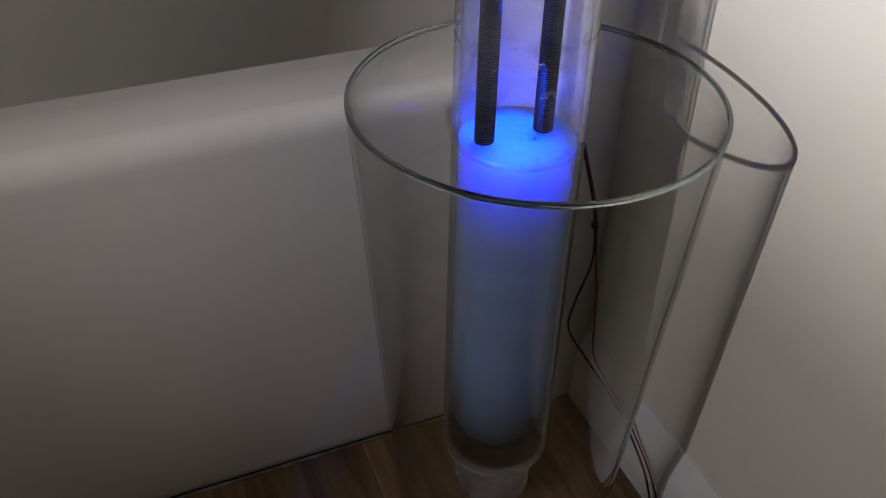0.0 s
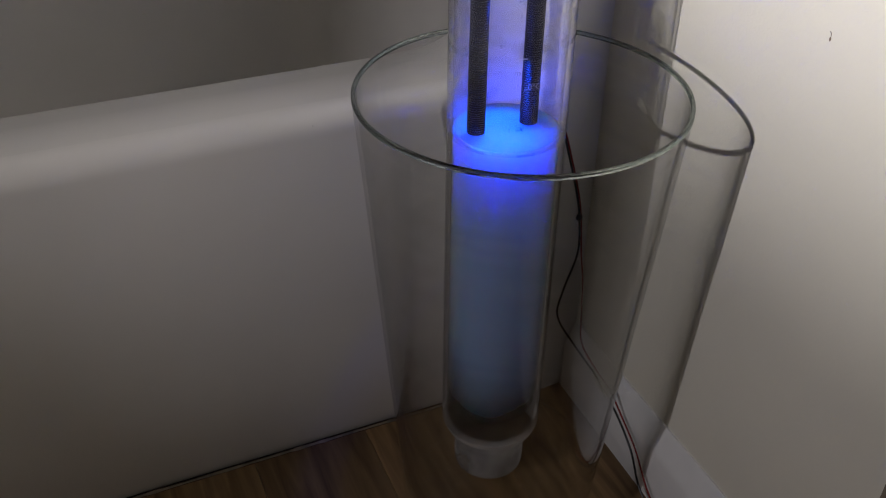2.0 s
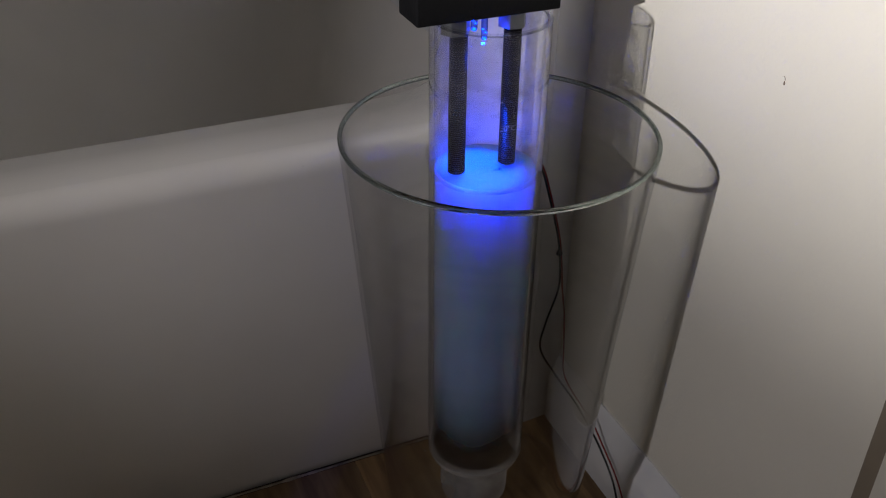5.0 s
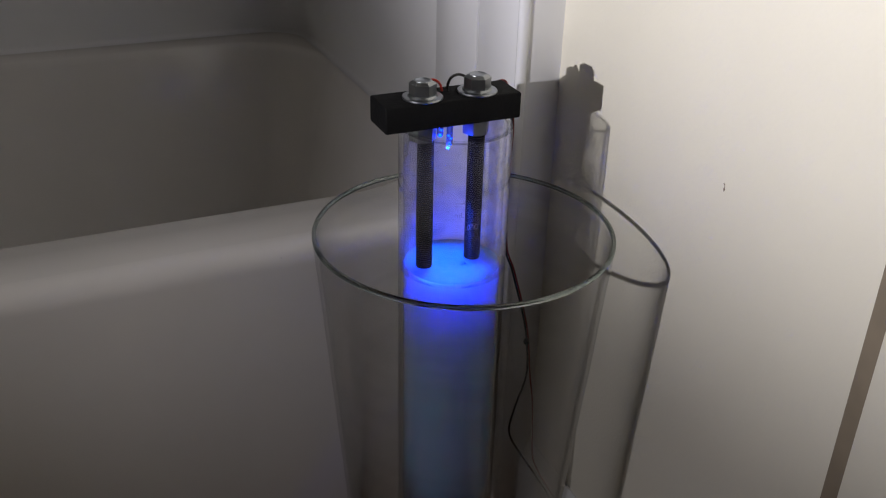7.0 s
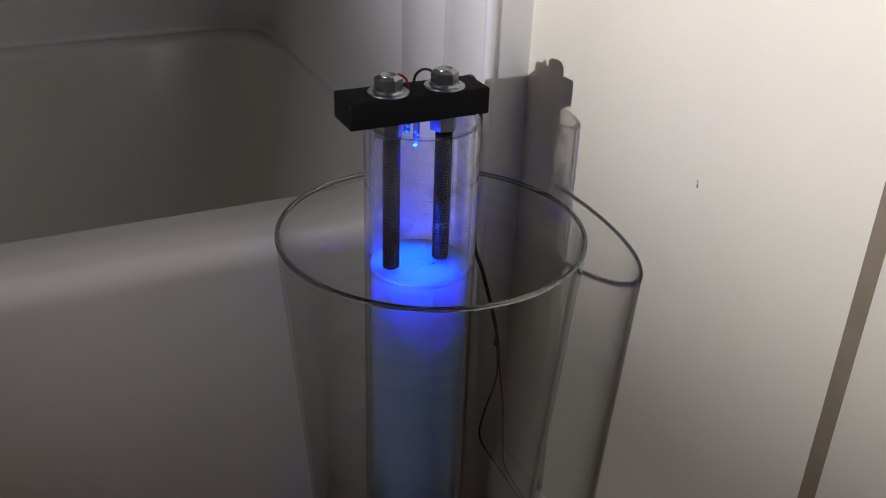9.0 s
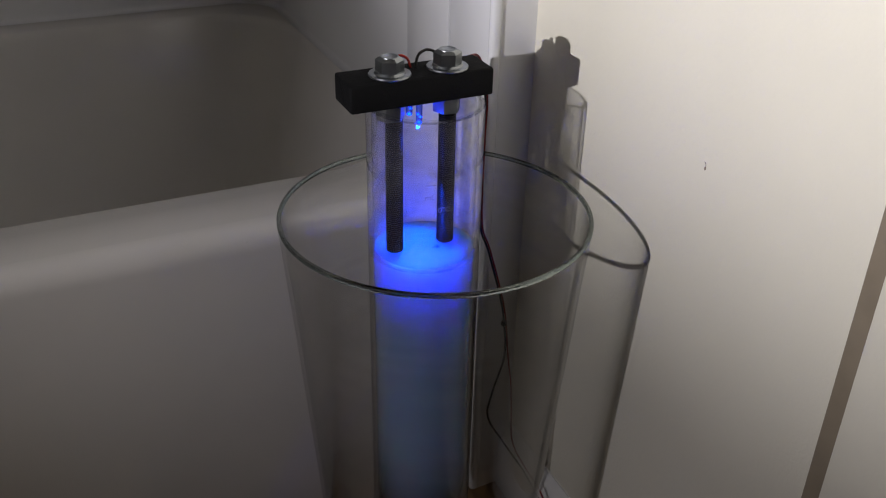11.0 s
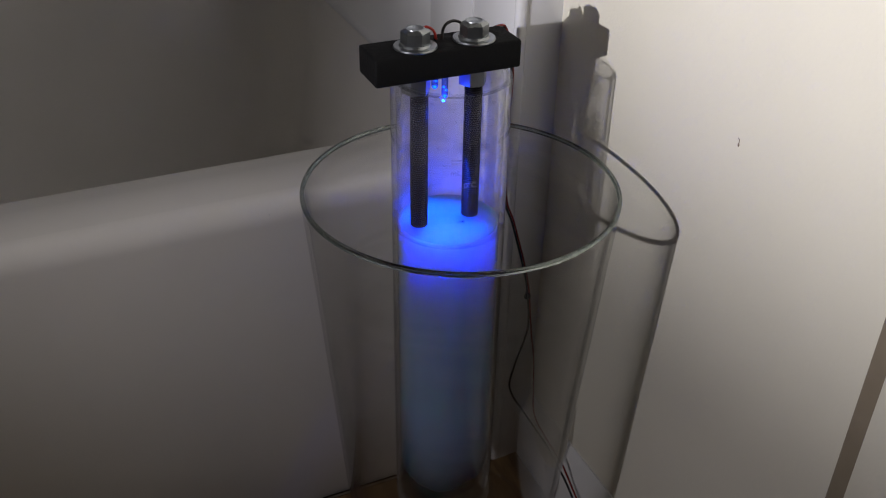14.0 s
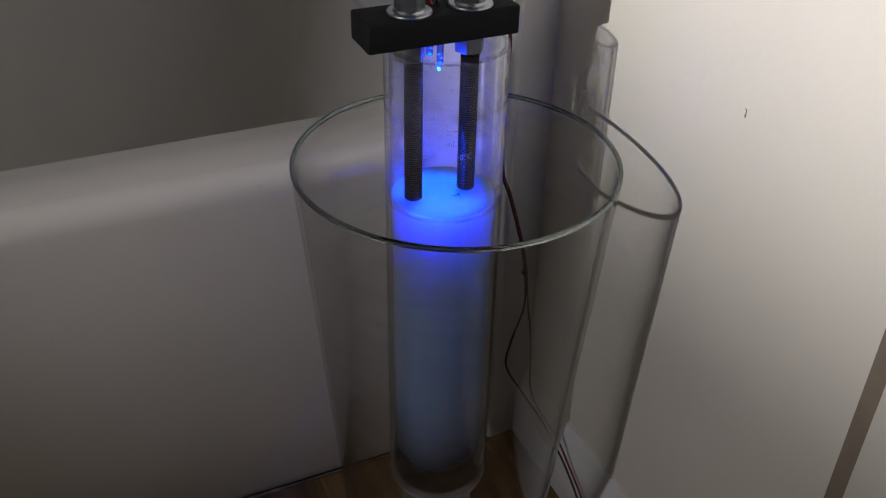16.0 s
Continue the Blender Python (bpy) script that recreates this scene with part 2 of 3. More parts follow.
def part(name, bm, mat, parent, label="", smooth=True):
    ob = mesh_object(name, bm, mat, smooth)
    ob.parent = parent
    if label:
        ob["label"] = label
    return ob


def box(x0, x1, y0, y1, z0, z1, bevel=0.0, segments=2, bm=None):
    bm = bm or bmesh.new()
    made = bmesh.ops.create_cube(bm, size=1.0)["verts"]
    for v in made:
        v.co = ((x0 + x1) / 2 + v.co.x * (x1 - x0), (y0 + y1) / 2 + v.co.y * (y1 - y0), (z0 + z1) / 2 + v.co.z * (z1 - z0))
    if bevel:
        edges = {e for v in made for e in v.link_edges}
        bmesh.ops.bevel(bm, geom=list(edges), offset=bevel, segments=segments, affect="EDGES", profile=0.5)
    return bm


def turned(profile, x, y, seg=96, closed=False, wobble=0.0, ripple=0.0, bm=None):
    """A body of revolution about a vertical axis; profile rows of (radius, z); closed joins the last row to the first."""
    bm = bm or bmesh.new()
    rings = []

    def side(k):
        return 5.0 if k >= len(profile) // 2 else 0.0

    for k, (r, z) in enumerate(profile):
        if r < 1e-6:
            rings.append([bm.verts.new((x, y, z))])
            continue
        ring = []
        for i in range(seg):
            a = 2 * math.pi * i / seg
            rr = r * (1 + wobble * noise.noise((math.cos(a) * 1.3, math.sin(a) * 1.3, z * 14)))
            if ripple:
                rr += ripple * noise.noise((math.cos(a) * 1.6 + side(k), math.sin(a) * 1.6, z * 42 + side(k)))
            ring.append(bm.verts.new((x + rr * math.cos(a), y + rr * math.sin(a), z)))
        rings.append(ring)
    pairs = list(zip(rings, rings[1:])) + ([(rings[-1], rings[0])] if closed else [])
    for a, b in pairs:
        for i in range(seg):
            j = (i + 1) % seg
            if len(a) == 1 and len(b) == 1:
                continue
            if len(a) == 1:
                bm.faces.new((a[0], b[j], b[i]))
            elif len(b) == 1:
                bm.faces.new((a[i], a[j], b[0]))
            else:
                bm.faces.new((a[i], a[j], b[j], b[i]))
    return bm


def hexagon(x, y, z0, z1, flats, chamfer=0.0015, turn=0.0, bm=None):
    bm = bm or bmesh.new()
    r = flats / math.sqrt(3)
    rows = [(r, z0), (r, z1 - chamfer), (r - chamfer * 1.3, z1)]
    rings = [[bm.verts.new((x + q * math.cos(turn + i * math.pi / 3), y + q * math.sin(turn + i * math.pi / 3), z)) for i in range(6)] for q, z in rows]
    for a, b in zip(rings, rings[1:]):
        for i in range(6):
            bm.faces.new((a[i], a[(i + 1) % 6], b[(i + 1) % 6], b[i]))
    bm.faces.new(rings[0][::-1])
    bm.faces.new(rings[-1])
    return bm


def cord(points, radius, seg=8, steps=8):
    """A round cord through the points (Catmull-Rom)."""
    p = [Vector(q) for q in points]
    p = [2 * p[0] - p[1], *p, 2 * p[-1] - p[-2]]
    line = []
    for i in range(1, len(p) - 2):
        for k in range(steps):
            t = k / steps
            line.append(0.5 * (2 * p[i] + (p[i + 1] - p[i - 1]) * t + (2 * p[i - 1] - 5 * p[i] + 4 * p[i + 1] - p[i + 2]) * t * t
                               + (3 * p[i] - p[i - 1] - 3 * p[i + 1] + p[i + 2]) * t ** 3))
    line.append(p[-2])
    bm = bmesh.new()
    side = Vector((0.3, 0.9, 0.2)).normalized()
    rings = []
    for i, q in enumerate(line):
        way = (line[min(i + 1, len(line) - 1)] - line[max(i - 1, 0)]).normalized()
        side = (side - way * side.dot(way)).normalized()
        up = way.cross(side)
        rings.append([bm.verts.new(q + radius * (math.cos(a) * side + math.sin(a) * up)) for a in (2 * math.pi * k / seg for k in range(seg))])
    for a, b in zip(rings, rings[1:]):
        for i in range(seg):
            bm.faces.new((a[i], a[(i + 1) % seg], b[(i + 1) % seg], b[i]))
    bm.faces.new(rings[0][::-1])
    bm.faces.new(rings[-1])
    return bm


def thing(name, label, category, kind="", group=""):
    return tagged(new(name), label, category, group, kind)


# ---- room ----
ROOM_W, ROOM_S, BACK, TOP = -2.6, -1.9, 0.737, 2.4
wall = tagged(mesh_object("wall_east", box(0, 0.1, ROOM_S - 0.1, 0.86, 0, TOP), WALL, False), "warm off-white painted bathroom wall", "wall", kind="structure")
# west and south walls are out of view, kept dark so little light returns
tagged(mesh_object("wall_west", box(ROOM_W - 0.1, ROOM_W, ROOM_S - 0.1, 0.86, 0, TOP), DIM, False), "unseen wall, darkened to cut bounced light", "wall", kind="structure")
tagged(mesh_object("wall_south", box(ROOM_W, 0, ROOM_S - 0.1, ROOM_S, 0, TOP), DIM, False), "unseen wall, darkened to cut bounced light", "wall", kind="structure")
tagged(mesh_object("wall_north", box(ROOM_W, 0, 0.76, 0.86, 0, TOP), WALL, False), "plain painted wall behind the tub", "wall", kind="structure")
tagged(mesh_object("wall_alcove", box(-1.65, -1.551, 0.0, 0.759, 0, TOP), WALL, False), "cream painted wall closing the end of the tub", "wall", kind="structure")
tagged(mesh_object("ceiling", box(ROOM_W - 0.1, 0.1, ROOM_S - 0.1, 0.86, TOP, TOP + 0.1), CEIL, False), "plain white ceiling", "ceiling", kind="structure")
floor = tagged(mesh_object("floor", box(ROOM_W - 0.1, 0.1, ROOM_S - 0.1, 0.86, -0.1, -0.004), UNDER, False), "brown wood plank floor", "floor", kind="structure")

# white baseboard on the wall, with a moulded top
bm = bmesh.new()
prof = [(0, 0), (-0.014, 0), (-0.014, 0.058), (-0.012, 0.066), (-0.008, 0.072), (-0.006, 0.082), (-0.002, 0.088), (0, 0.088)]
ends = [[bm.verts.new((x, y, z)) for x, z in prof] for y in (-0.409, -0.0205)]
for i in range(len(prof) - 1):
    bm.faces.new((ends[0][i], ends[0][i + 1], ends[1][i + 1], ends[1][i]))
bm.faces.new(ends[0])
bm.faces.new(ends[1][::-1])
tagged(mesh_object("baseboard", bm, TRIM), "white painted baseboard along the wall", "baseboard", kind="structure")

# narrow tan strip and door casing further along the wall
tagged(mesh_object("trim", box(-0.003, 0, -0.421, -0.4085, 0, 2.1), STRIP, False), "narrow tan strip beside the door casing", "trim", kind="structure")
tagged(mesh_object("door_casing", box(-0.004, 0, -0.52, -0.421, 0, 2.1, 0.0015), WALL), "warm white painted door casing on the wall", "door casing", kind="structure")

# ---- tub ----
RIM = 0.381
tub = thing("bathtub", "white built-in bathtub with a plain front apron", "bathtub")


def rounded(x0, x1, y0, y1, r, n=10):
    pts = []
    for cx, cy, a0 in ((x1 - r, y0 + r, -90), (x1 - r, y1 - r, 0), (x0 + r, y1 - r, 90), (x0 + r, y0 + r, 180)):
        for k in range(n + 1):
            a = radians(a0 + 90 * k / n)
            pts.append((cx + r * math.cos(a), cy + r * math.sin(a)))
    full = []
    for i, (p, q) in enumerate(zip(pts, pts[1:] + pts[:1])):
        full.append(p)
        if i % (n + 1) == n:
            full += [(p[0] + (q[0] - p[0]) * f, p[1] + (q[1] - p[1]) * f) for f in (0.03, 0.2, 0.5, 0.8, 0.97)]
    return full


def loft(loops, bm=None):
    bm = bm or bmesh.new()
    rings = [[bm.verts.new((x, y, z)) for x, y in pts] for pts, z in loops]
    n = len(rings[0])
    for a, b in zip(rings, rings[1:]):
        for i in range(n):
            bm.faces.new((a[i], a[(i + 1) % n], b[(i + 1) % n], b[i]))
    return bm, rings


TX0, TX1, TY1 = -1.55, -0.0440, 0.736
OX0, OX1, OY0, OY1 = -1.46, -0.050, 0.094, 0.690
loops = [(rounded(TX0, TX1, 0.022, TY1, 0.002), RIM),
         (rounded(OX0 - 0.004, OX1 + 0.004, OY0 - 0.004, OY1 + 0.004, 0.13), RIM),
         (rounded(OX0, OX1, OY0, OY1, 0.13), RIM - 0.003),
         (rounded(OX0 + 0.004, OX1 - 0.004, OY0 + 0.004, OY1 - 0.004, 0.128), RIM - 0.012),
         (rounded(OX0 + 0.03, OX1 - 0.03, OY0 + 0.025, OY1 - 0.025, 0.11), RIM - 0.12),
         (rounded(OX0 + 0.07, OX1 - 0.06, OY0 + 0.05, OY1 - 0.05, 0.10), RIM - 0.27),
         (rounded(OX0 + 0.09, OX1 - 0.08, OY0 + 0.07, OY1 - 0.07, 0.08), RIM - 0.31),
         (rounded(OX0 + 0.13, OX1 - 0.12, OY0 + 0.11, OY1 - 0.11, 0.06), RIM - 0.325)]
bm, rings = loft(loops)
bm.faces.new(rings[-1])
part("basin", bm, TUB, tub)
# apron with its rounded shoulder
bm = bmesh.new()
prof = [(0.022, RIM - 0.02), (0.022, RIM)] + [(0.022 - 0.022 * math.sin(radians(a)), RIM - 0.022 + 0.022 * math.cos(radians(a))) for a in range(10, 91, 10)]
prof += [(0.0, 0.20), (0.0, 0.10), (0.0, 0.012), (0.004, 0.0), (0.022, 0.0)]
cols = []
for k in range(25):
    x = TX0 + (-0.0005 - TX0) * k / 24
    cols.append([bm.verts.new((x, y, z)) for y, z in prof])
for a, b in zip(cols, cols[1:]):
    for i in range(len(prof) - 1):
        bm.faces.new((a[i], a[i + 1], b[i + 1], b[i]))
part("apron", bm, TUB, tub)
# dirty sealant line where the apron meets the floor
bm = bmesh.new()
n = 160
rows = []
for k in range(n + 1):
    x = -1.5 + 1.469 * k / n
    w = 0.0022 + 0.003 * noise.noise((x * 40, 0, 0)) ** 2 + 0.001 * noise.noise((x * 160, 3, 0))
    rows.append([bm.verts.new(q) for q in ((x, -0.0008, w * 1.2), (x, -w, 0.0012))])
for a, b in zip(rows, rows[1:]):
    bm.faces.new((a[0], b[0], b[1], a[1]))
part("sealant", bm, CAULK, tub, "dirty brown sealant line")

# ---- shower surround ----
sur = thing("shower_surround", "white moulded shower surround above the tub", "shower surround")
def swept(path, section, bm=None):
    """A section of (outward, z) rows carried along a plan path of (x, y, nx, ny) rows."""
    bm = bm or bmesh.new()
    rows = [[bm.verts.new((x + o * nx, y + o * ny, z)) for o, z in section] for x, y, nx, ny in path]
    for a, b in zip(rows, rows[1:]):
        for i in range(len(section) - 1):
            bm.faces.new((a[i], b[i], b[i + 1], a[i + 1]))
    return bm


EX, CRV = -0.0435, 0.07
corner = [(EX - CRV + CRV * math.cos(radians(a)), BACK - CRV + CRV * math.sin(radians(a)), -math.cos(radians(a)), -math.sin(radians(a))) for a in range(0, 91, 6)]
cove = [(0.008 - 0.008 * math.sin(radians(a)), RIM + 0.0008 + 0.008 - 0.008 * math.cos(radians(a))) for a in range(0, 91, 10)]
part("corner_panel", swept([(EX, 0.1685, -1, 0), (EX, BACK - CRV - 0.012, -1, 0), *corner, (EX - CRV - 0.012, BACK, 0, -1), (TX0, BACK, 0, -1)], [*cove, (0.0, 1.2), (0.0, 2.0), (-0.02, 2.0)]), PANEL, sur)
part("end_panel", box(-0.0465, -0.001, 0.0685, 0.168, RIM + 0.0005, 2.0, 0.001), PANEL, sur)
part("end_panel", box(-0.0450, -0.001, -0.0165, 0.068, RIM + 0.0005, 2.0, 0.001), PANEL, sur)
part("flange_bead", box(-0.0475, -0.0365, -0.0225, -0.0130, 0.0005, 2.0, 0.0045, 5), PANEL, sur)
# filler strip between the bead and the painted wall, from the floor up
strip = [(-0.0370, -0.0196), (0.001, -0.0172), (0.001, -0.001), (-0.0370, -0.001)]
bm = bmesh.new()
low, high = [[bm.verts.new((x, y, z)) for x, y in strip] for z in (0.0005, 2.0)]
for i in range(4):
    bm.faces.new((low[i], low[i - 3], high[i - 3], high[i]))
bm.faces.new(high)
bm.faces.new(low[::-1])
part("flange", bm, PANEL, sur)

# ---- glass vase ----
VX, VY, VR, VB, VZ = -0.149, -0.130, 0.124, 0.090, 0.441
vase = thing("glass_vase", "large clear glass cylinder vase standing on the floor", "vase")
W = 0.0032


def vr(z):
    return VB + (VR - VB) * z / VZ


rows = [0.0455 + (VZ - 0.0035 - 0.0455) * k / 90 for k in range(91)]
prof = [(vr(z), z) for z in rows] + [(vr(z) - W, z) for z in rows[::-1]]
part("vase_wall", turned(prof, VX, VY, 320, closed=True, wobble=0.003, ripple=0.00009), GLASS, vase)
prof = [(VR, VZ - 0.0034), (VR, VZ - 0.0012), (VR - 0.0006, VZ - 0.0003), (VR - W / 2, VZ), (VR - W + 0.0006, VZ - 0.0003), (VR - W, VZ - 0.0012), (VR - W, VZ - 0.0034)]
part("vase_rim", turned(prof, VX, VY, 128, closed=True, wobble=0.003), EDGE, vase, "rounded glass rim")
prof = [(0.0, 0.0005), (VB - 0.012, 0.0005), (VB - 0.003, 0.004), (vr(0.016), 0.016), (vr(0.045), 0.045)]
prof += [(vr(0.045) - W, 0.045), (vr(0.045) - 0.008, 0.0415), (vr(0.045) - 0.018, 0.040), (VB * 0.5, 0.039), (0.0, 0.039)]
part("vase_base", turned(prof, VX, VY, 96), THICK, vase, "thick glass base")

# drops of splashed water inside the vase
bm = bmesh.new()
rng = random.Random(21)
for k in range(34):
    r = 0.0006 + 0.0012 * rng.random() ** 2
    if k < 16:
        a, d = rng.uniform(0, 6.28), rng.uniform(0.045, 0.074)
        spot_at = (VX + d * math.cos(a), VY + d * math.sin(a), 0.0405)
    else:
        a, z = rng.uniform(0, 6.28), 0.05 + 0.16 * rng.random() ** 1.5
        spot_at = (VX + (vr(z) - W - 0.0005) * math.cos(a), VY + (vr(z) - W - 0.0005) * math.sin(a), z)
    bmesh.ops.create_icosphere(bm, subdivisions=2, radius=r, matrix=Matrix.Translation(spot_at))
tagged(part("droplets", bm, THICK, vase, "few small clear water drops"), kind="stuff")

# ---- inner tube with its contents ----
CX, CY, CR, CZ, CB = -0.1525, -0.116, 0.0455, 0.529, 0.0395
tube = thing("glass_cylinder", "tall clear glass cylinder holding cloudy water", "glass cylinder")
CW = 0.0042
LZ = 0.402
rows = [LZ + 0.0002, 0.44, 0.48, 0.51, CZ - 0.0025]
prof = [(CR, z) for z in rows] + [(CR - CW, z) for z in rows[::-1]]
part("cylinder_wall", turned(prof, CX, CY, 96, closed=True, wobble=0.002), TUBE, tube)
rows = [0.1005, 0.14, 0.2, 0.3, 0.36, LZ]
prof = [(CR, z) for z in rows] + [(CR - CW, z) for z in rows[::-1]]
part("cylinder_wall", turned(prof, CX, CY, 96, closed=True, wobble=0.002), WET, tube)
prof = [(CR, CZ - 0.0024), (CR - 0.0006, CZ - 0.0005), (CR - CW / 2, CZ), (CR - CW + 0.0006, CZ - 0.0005), (CR - CW, CZ - 0.0024)]
part("cylinder_rim", turned(prof, CX, CY, 96, closed=True, wobble=0.002), THICK, tube, "polished glass rim")
prof = [(0.0, CB), (0.030, CB), (0.0325, CB + 0.003), (0.0330, CB + 0.010), (0.0330, 0.070), (0.0335, 0.080), (0.036, 0.088), (CR - 0.002, 0.094), (CR, 0.100), (CR - CW, 0.100), (CR - CW - 0.006, 0.096), (CR * 0.5, 0.0945), (0.0, 0.0945)]
part("cylinder_base", turned(prof, CX, CY, 96), FOOT, tube, "thick glass foot")

# beads of condensation on the inside
bm = bmesh.new()
rng = random.Random(4)
for k in range(240):
    a, z, r = rng.uniform(0, 2 * math.pi), LZ + 0.006 + (CZ - LZ - 0.012) * rng.random() ** 1.4, 0.0003 + 0.0007 * rng.random() ** 3
    made = bmesh.ops.create_icosphere(bm, subdivisions=1, radius=r)["verts"]
    for v in made:
        v.co = Vector((v.co.x, v.co.y, v.co.z * rng.uniform(1.0, 1.6))) + Vector((CX + (CR - CW - 0.0006) * math.cos(a), CY + (CR - CW - 0.0006) * math.sin(a), z))
tagged(part("droplets", bm, THICK, tube, "small clear droplets"), kind="stuff")

# white printing, bent round the glass
def printed(text, angle, z, size):
    data = bpy.data.curves.new("printing", "FONT")
    data.body, data.size, data.align_x = text, size, "CENTER"
    sample = new("printing", data)
    me = bpy.data.meshes.new_from_object(sample.evaluated_get(bpy.context.evaluated_depsgraph_get()))
    bpy.data.objects.remove(sample)
    bm = bmesh.new()
    bm.from_mesh(me)
    for v in bm.verts:
        a = radians(angle) + v.co.x / CR
        v.co = (CX + (CR + 0.0004) * math.cos(a), CY + (CR + 0.0004) * math.sin(a), z + v.co.y)
    part("printing", bm, PRINT, tube, "faint white printed letters", smooth=False)


printed("mL", -109, 0.4665, 0.0062)
printed("20°C", -97, 0.4555, 0.0062)
for a0, a1, z in ((-113, -103, 0.478), (-113, -107, 0.4755)):
    bm = bmesh.new()
    rows = [[bm.verts.new((CX + (CR + 0.0004) * math.cos(radians(a)), CY + (CR + 0.0004) * math.sin(radians(a)), h)) for h in (z, z + 0.0011)] for a in range(a0, a1 + 1, 2)]
    for p, q in zip(rows, rows[1:]):
        bm.faces.new((p[0], q[0], q[1], p[1]))
    part("printed_bar", bm, PRINT, tube, "faint white printed bar", smooth=False)

milk = thing("cloudy_water", "cloudy whitish water lit blue at its surface", "water")
LR = CR - CW - 0.0003
prof = [(0.0, 0.1125), (0.012, 0.1135), (0.022, 0.1145), (0.034, 0.118), (0.0395, 0.126), (LR, 0.142)]
prof += [(LR, z) for z in (0.16, 0.18, 0.2, 0.25, 0.3, 0.35, LZ)]
prof += [(LR - 0.0008, LZ + 0.0012), (LR - 0.002, LZ + 0.0002)]
prof += [(LR * k / 12, LZ - 0.0004 + 0.0005 * math.cos(k * 2.3)) for k in range(11, 0, -1)] + [(0.0, LZ - 0.0002)]
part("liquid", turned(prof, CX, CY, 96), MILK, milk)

bm = bmesh.new()
rng = random.Random(9)
for k in range(26):
    r = rng.uniform(0.0004, 0.0011)
    a, d = rng.uniform(0, 6.28), 0.009 * rng.random()
    bmesh.ops.create_icosphere(bm, subdivisions=2, radius=r, matrix=Matrix.Translation((-0.147 + d * math.cos(a), -0.124 + d * math.sin(a), LZ + r * 0.4)))
tagged(part("bubbles", bm, THICK, milk, "few small bubbles on the surface"), kind="stuff")
part("clear_layer", turned([(0.0, 0.0955), (CR * 0.5, 0.0955), (LR - 0.007, 0.097), (LR, 0.103), (LR, 0.1120), (0.0, 0.1120)], CX, CY, 64), WATER, milk, "clear water near the bottom")

# ---- cap block with bolts and lamps ----
BX0, BX1, BY0, BY1, BZ0, BZ1 = -0.217, -0.103, -0.131, -0.096, 0.5305, 0.5515
cap = thing("electrode_cap", "black plastic bar with two bolts resting on the glass", "electrode holder")
part("bar", box(BX0, BX1, BY0, BY1, BZ0, BZ1, 0.0016, 3), BLACK, cap)
ROD_Y = -0.1168
for x, turn, lean in ((-0.1815, 0.61, 0.003), (-0.1352, 0.66, 0.001)):
    bolt = part("bolt", hexagon(x, ROD_Y, BZ1 + 0.0035, BZ1 + 0.0138, 0.0185, 0.002, turn), ZINC, cap, "shiny zinc hex bolt")
    part("washer", turned([(0.0, BZ1), (0.0155, BZ1), (0.0160, BZ1 + 0.0008), (0.0155, BZ1 + 0.0018), (0.0118, BZ1 + 0.0020), (0.0108, BZ1 + 0.0036), (0.0, BZ1 + 0.0036)], x, ROD_Y, 40), ZINC, bolt, "round zinc washer")
    part("boss", turned([(0.0070, BZ1 + 0.0137), (0.0068, BZ1 + 0.0143), (0.0056, BZ1 + 0.0144), (0.0049, BZ1 + 0.0139), (0.0, BZ1 + 0.0139)], x, ROD_Y, 24), ZINC, bolt)
    part("nut", hexagon(x, ROD_Y, BZ0 - 0.0125, BZ0 - 0.0005, 0.0190, 0.0012, turn + 0.3), ZINC, bolt)
    prof, z = [(0.0, BZ0 - 0.012)], BZ0 - 0.012
    while z > 0.4045:
        prof += [(0.0070, z), (0.0060, z - 0.0009)]
        z -= 0.0018
    prof += [(0.0045, z), (0.0, z)]
    part("threaded_rod", turned(prof, x + lean, ROD_Y, 20), STEEL, bolt, "dark threaded steel rod")
for x, y, z in ((-0.158, -0.117, 0.512), (-0.164, -0.112, 0.518)):
    prof = [(0.0, BZ0 - 0.0005), (0.0029, BZ0 - 0.0005), (0.0029, BZ0 - 0.003), (0.0025, BZ0 - 0.003), (0.0025, z)]
    prof += [(0.0025 * math.cos(radians(a)), z - 0.0025 * math.sin(radians(a))) for a in (20, 40, 60, 80)] + [(0.0, z - 0.0025)]
    led = part("led", turned(prof, x, y, 16), BEAD, cap, "clear lamp bead lit blue")
    for k, (dx, dz, r) in enumerate(((0.0, -0.0008, 0.0012), (0.0008, 0.0035, 0.0007), (-0.0009, 0.0060, 0.0008))):
        bm = bmesh.new()
        bmesh.ops.create_icosphere(bm, subdivisions=2, radius=r, matrix=Matrix.Translation((x + dx, y, z + dz)))
        part("lamp_chip", bm, LED, led, "glowing blue chip")
# drops hanging round the lamps
for x, y, z, r in ((-0.1600, -0.1195, 0.5085, 0.0016), (-0.1655, -0.1175, 0.5100, 0.0012), (-0.1545, -0.1190, 0.5135, 0.0009), (-0.1735, -0.1300, 0.5120, 0.0009)):
    bm = bmesh.new()
    bmesh.ops.create_icosphere(bm, subdivisions=3, radius=r, matrix=Matrix.Translation((x, y, z)))
    part("hanging_drop", bm, THICK, cap, "small clear hanging water drop")
# the beads' light
for x, y, z in ((-0.158, -0.117, 0.5078), (-0.164, -0.112, 0.5138)):
    spot("led_light", (x, y, z), (x, y, 0.3), 3.6, (0.0, 0.052, 1.0), 41, 0.3, 0.0012)

side = bpy.data.lights.new("led_glow", "POINT")
side.energy, side.color, side.shadow_soft_size = 0.018, (0.0, 0.04, 1.0), 0.0012
new("led_glow", side).location = (-0.1580, -0.1170, 0.5080)

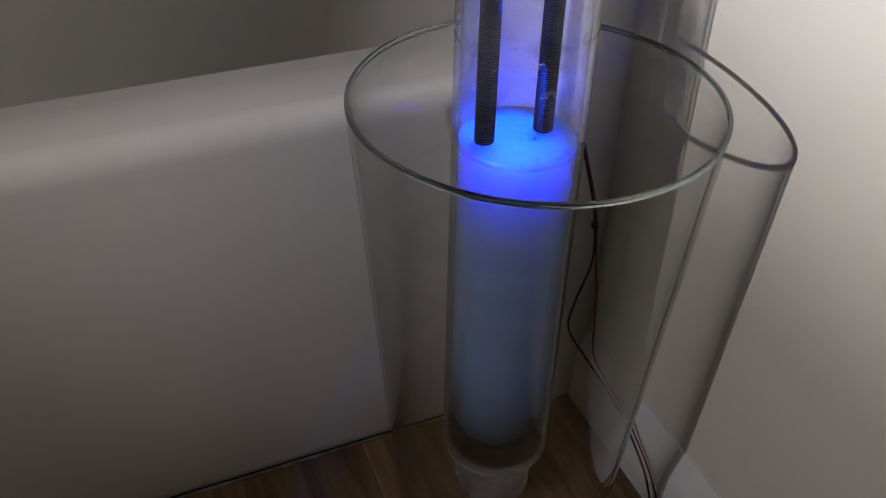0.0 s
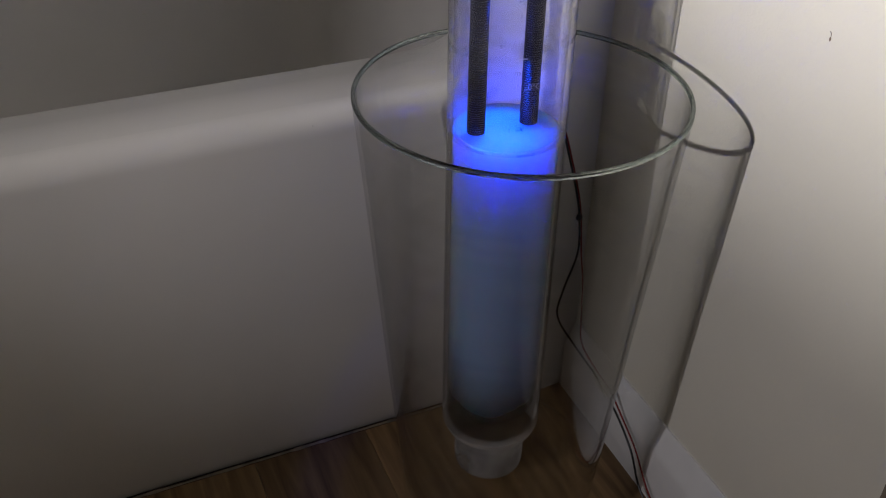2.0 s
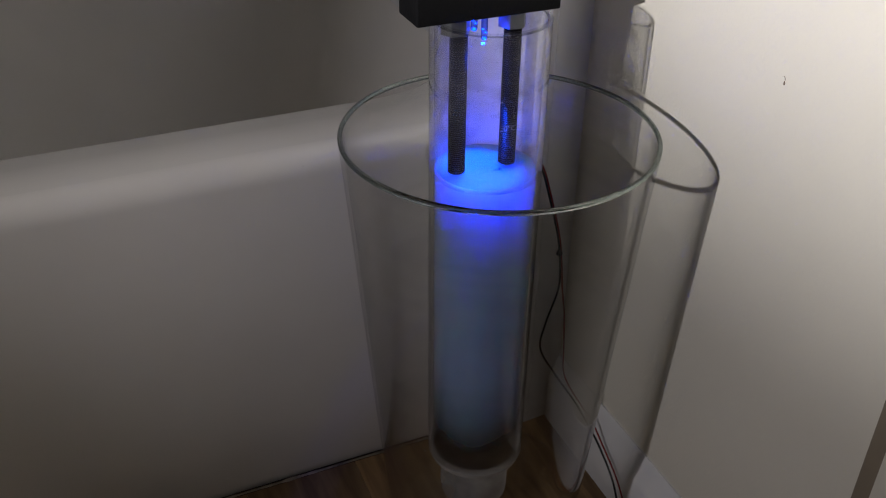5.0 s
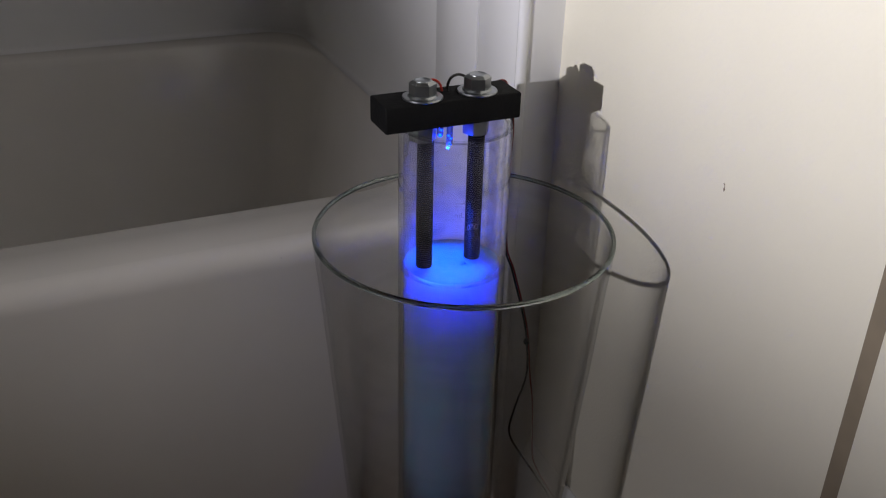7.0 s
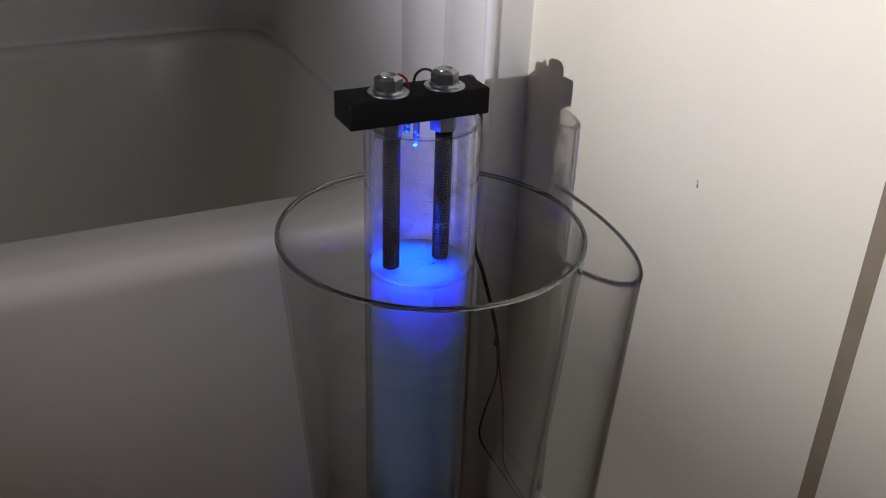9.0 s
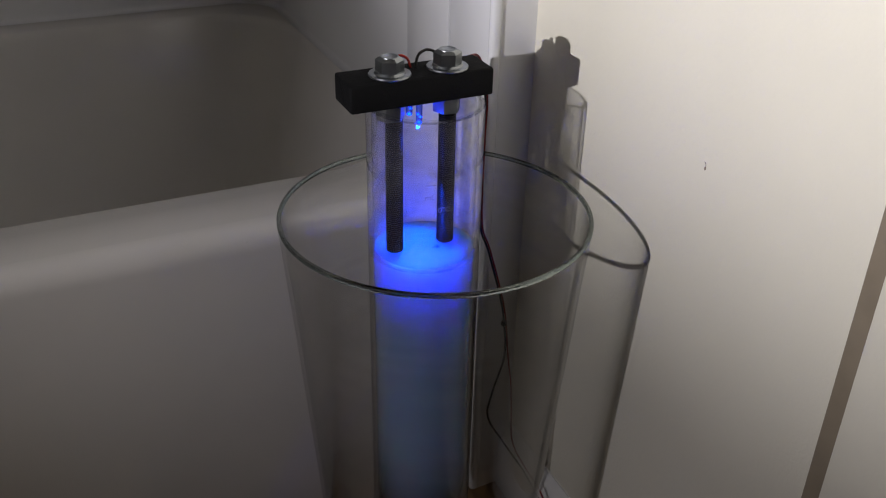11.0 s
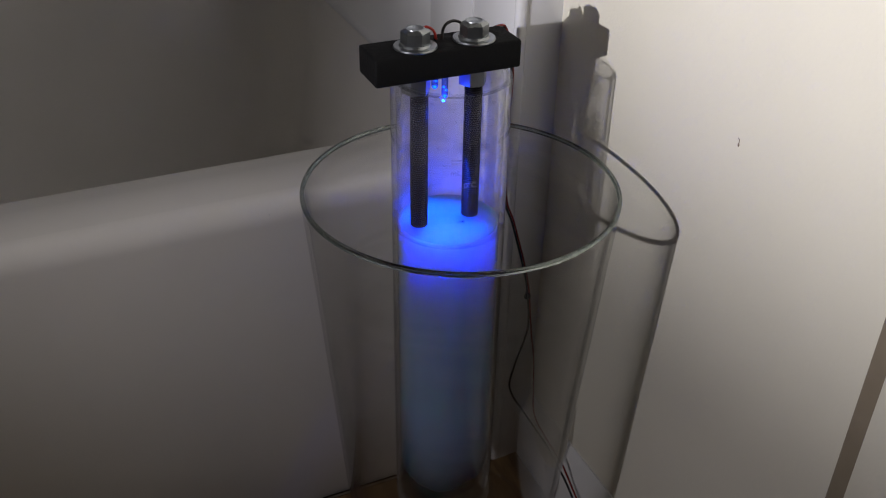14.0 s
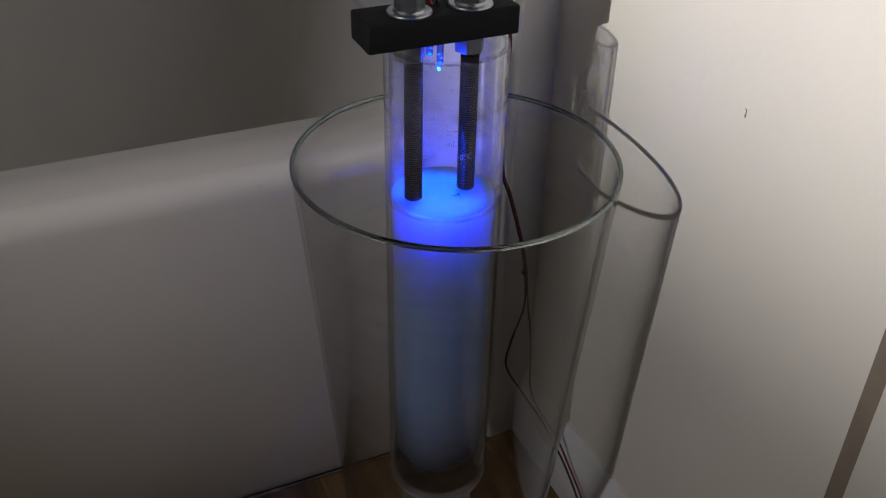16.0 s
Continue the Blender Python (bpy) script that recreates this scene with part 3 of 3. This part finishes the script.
# ---- wires ----
wires = thing("wire_pair", "thin red and black wires hanging behind the vase", "wire")
down = [(-0.100, -0.082, 0.545), (-0.074, -0.050, 0.528), (-0.0555, -0.030, 0.486), (-0.056, -0.030, 0.44), (-0.055, -0.030, 0.36), (-0.0455, -0.032, 0.327), (-0.0345, -0.041, 0.277), (-0.0333, -0.050, 0.2505)]
part("black_wire", cord([(-0.118, -0.0955, 0.540), *down, (-0.0305, -0.050, 0.208), (-0.0425, -0.050, 0.165), (-0.0460, -0.050, 0.133), (-0.0275, -0.055, 0.095), (-0.018, -0.085, 0.076), (-0.020, -0.112, 0.072), (-0.020, -0.138, 0.062), (-0.021, -0.169, 0.043), (-0.022, -0.195, 0.012), (-0.024, -0.24, 0.002), (-0.04, -0.36, 0.002), (-0.05, -0.7, 0.002)], 0.0011), DARK, wires)
part("red_wire", cord([(-0.114, -0.0955, 0.540), *[(x + 0.0025, y + 0.001, z) for x, y, z in down], (-0.0255, -0.049, 0.205), (-0.0205, -0.050, 0.17), (-0.0185, -0.052, 0.13), (-0.0180, -0.058, 0.094), (-0.0175, -0.088, 0.082), (-0.0175, -0.115, 0.078), (-0.018, -0.140, 0.066), (-0.0185, -0.172, 0.047), (-0.0185, -0.205, 0.014), (-0.020, -0.25, 0.002), (-0.032, -0.36, 0.002), (-0.04, -0.7, 0.002)], 0.0009), RED, wires)
part("red_lead", cord([(-0.1735, -0.105, 0.5545), (-0.172, -0.103, 0.5585), (-0.167, -0.103, 0.5603), (-0.1625, -0.1055, 0.5575), (-0.161, -0.107, 0.5515)], 0.0010), BRIGHT, cap, "short red lead")
part("black_lead", cord([(-0.157, -0.108, 0.5515), (-0.1555, -0.1065, 0.5575), (-0.152, -0.105, 0.5612), (-0.146, -0.104, 0.5625), (-0.140, -0.104, 0.560), (-0.139, -0.104, 0.555)], 0.0011), DARK, cap, "short black lead")
bm = bmesh.new()
bmesh.ops.create_uvsphere(bm, u_segments=12, v_segments=8, radius=0.0034)
for v in bm.verts:
    v.co = Vector((-0.0335, -0.0505, 0.2505)) + v.co * (1 + 0.3 * noise.noise(v.co * 700))
part("knot", bm, DARK, wires, "small knot in the wires")

# ---- small mark on the wall ----
bm = cord([(-0.0002, -0.2578, 0.5102), (-0.0003, -0.2592, 0.5096), (-0.0002, -0.2597, 0.5076)], 0.00022)
bmesh.ops.create_uvsphere(bm, u_segments=10, v_segments=6, radius=1.0, matrix=Matrix.Translation((0.0, -0.2592, 0.5056)) @ Matrix.Diagonal((0.0005, 0.0008, 0.0016, 1)))
tagged(mesh_object("wall_scuff", bm, SPECK), "small thin brown scuff mark on the wall", "scuff mark", kind="structure")

# ---- stray water drops ----
for x, y, z, r in ((-0.2715, 0.0020, 0.3697, 0.0008), (-0.2324, 0.0000, 0.0689, 0.0011), (-0.1599, 0.0000, 0.1096, 0.0010)):
    bm = bmesh.new()
    bmesh.ops.create_uvsphere(bm, u_segments=12, v_segments=8, radius=r)
    tagged(mesh_object("water_drop", bm, THICK), "small clear water drop on the white tub", "water drop", group="stray drops").location = (x, y, z)

# ---- floor planks ----
for i in range(22):
    x1 = -0.002 - i * 0.12
    for y0, y1 in ((-0.52 - 0.17 * (i % 3), -0.002), (-1.89, -0.5225 - 0.17 * (i % 3))):
        ob = part("plank", box(x1 - 0.1194, x1, y0, y1, -0.004, 0.0), PLANK, floor, smooth=False)


def motions():
    """All things stand still; only the camera goes its way."""


motions()
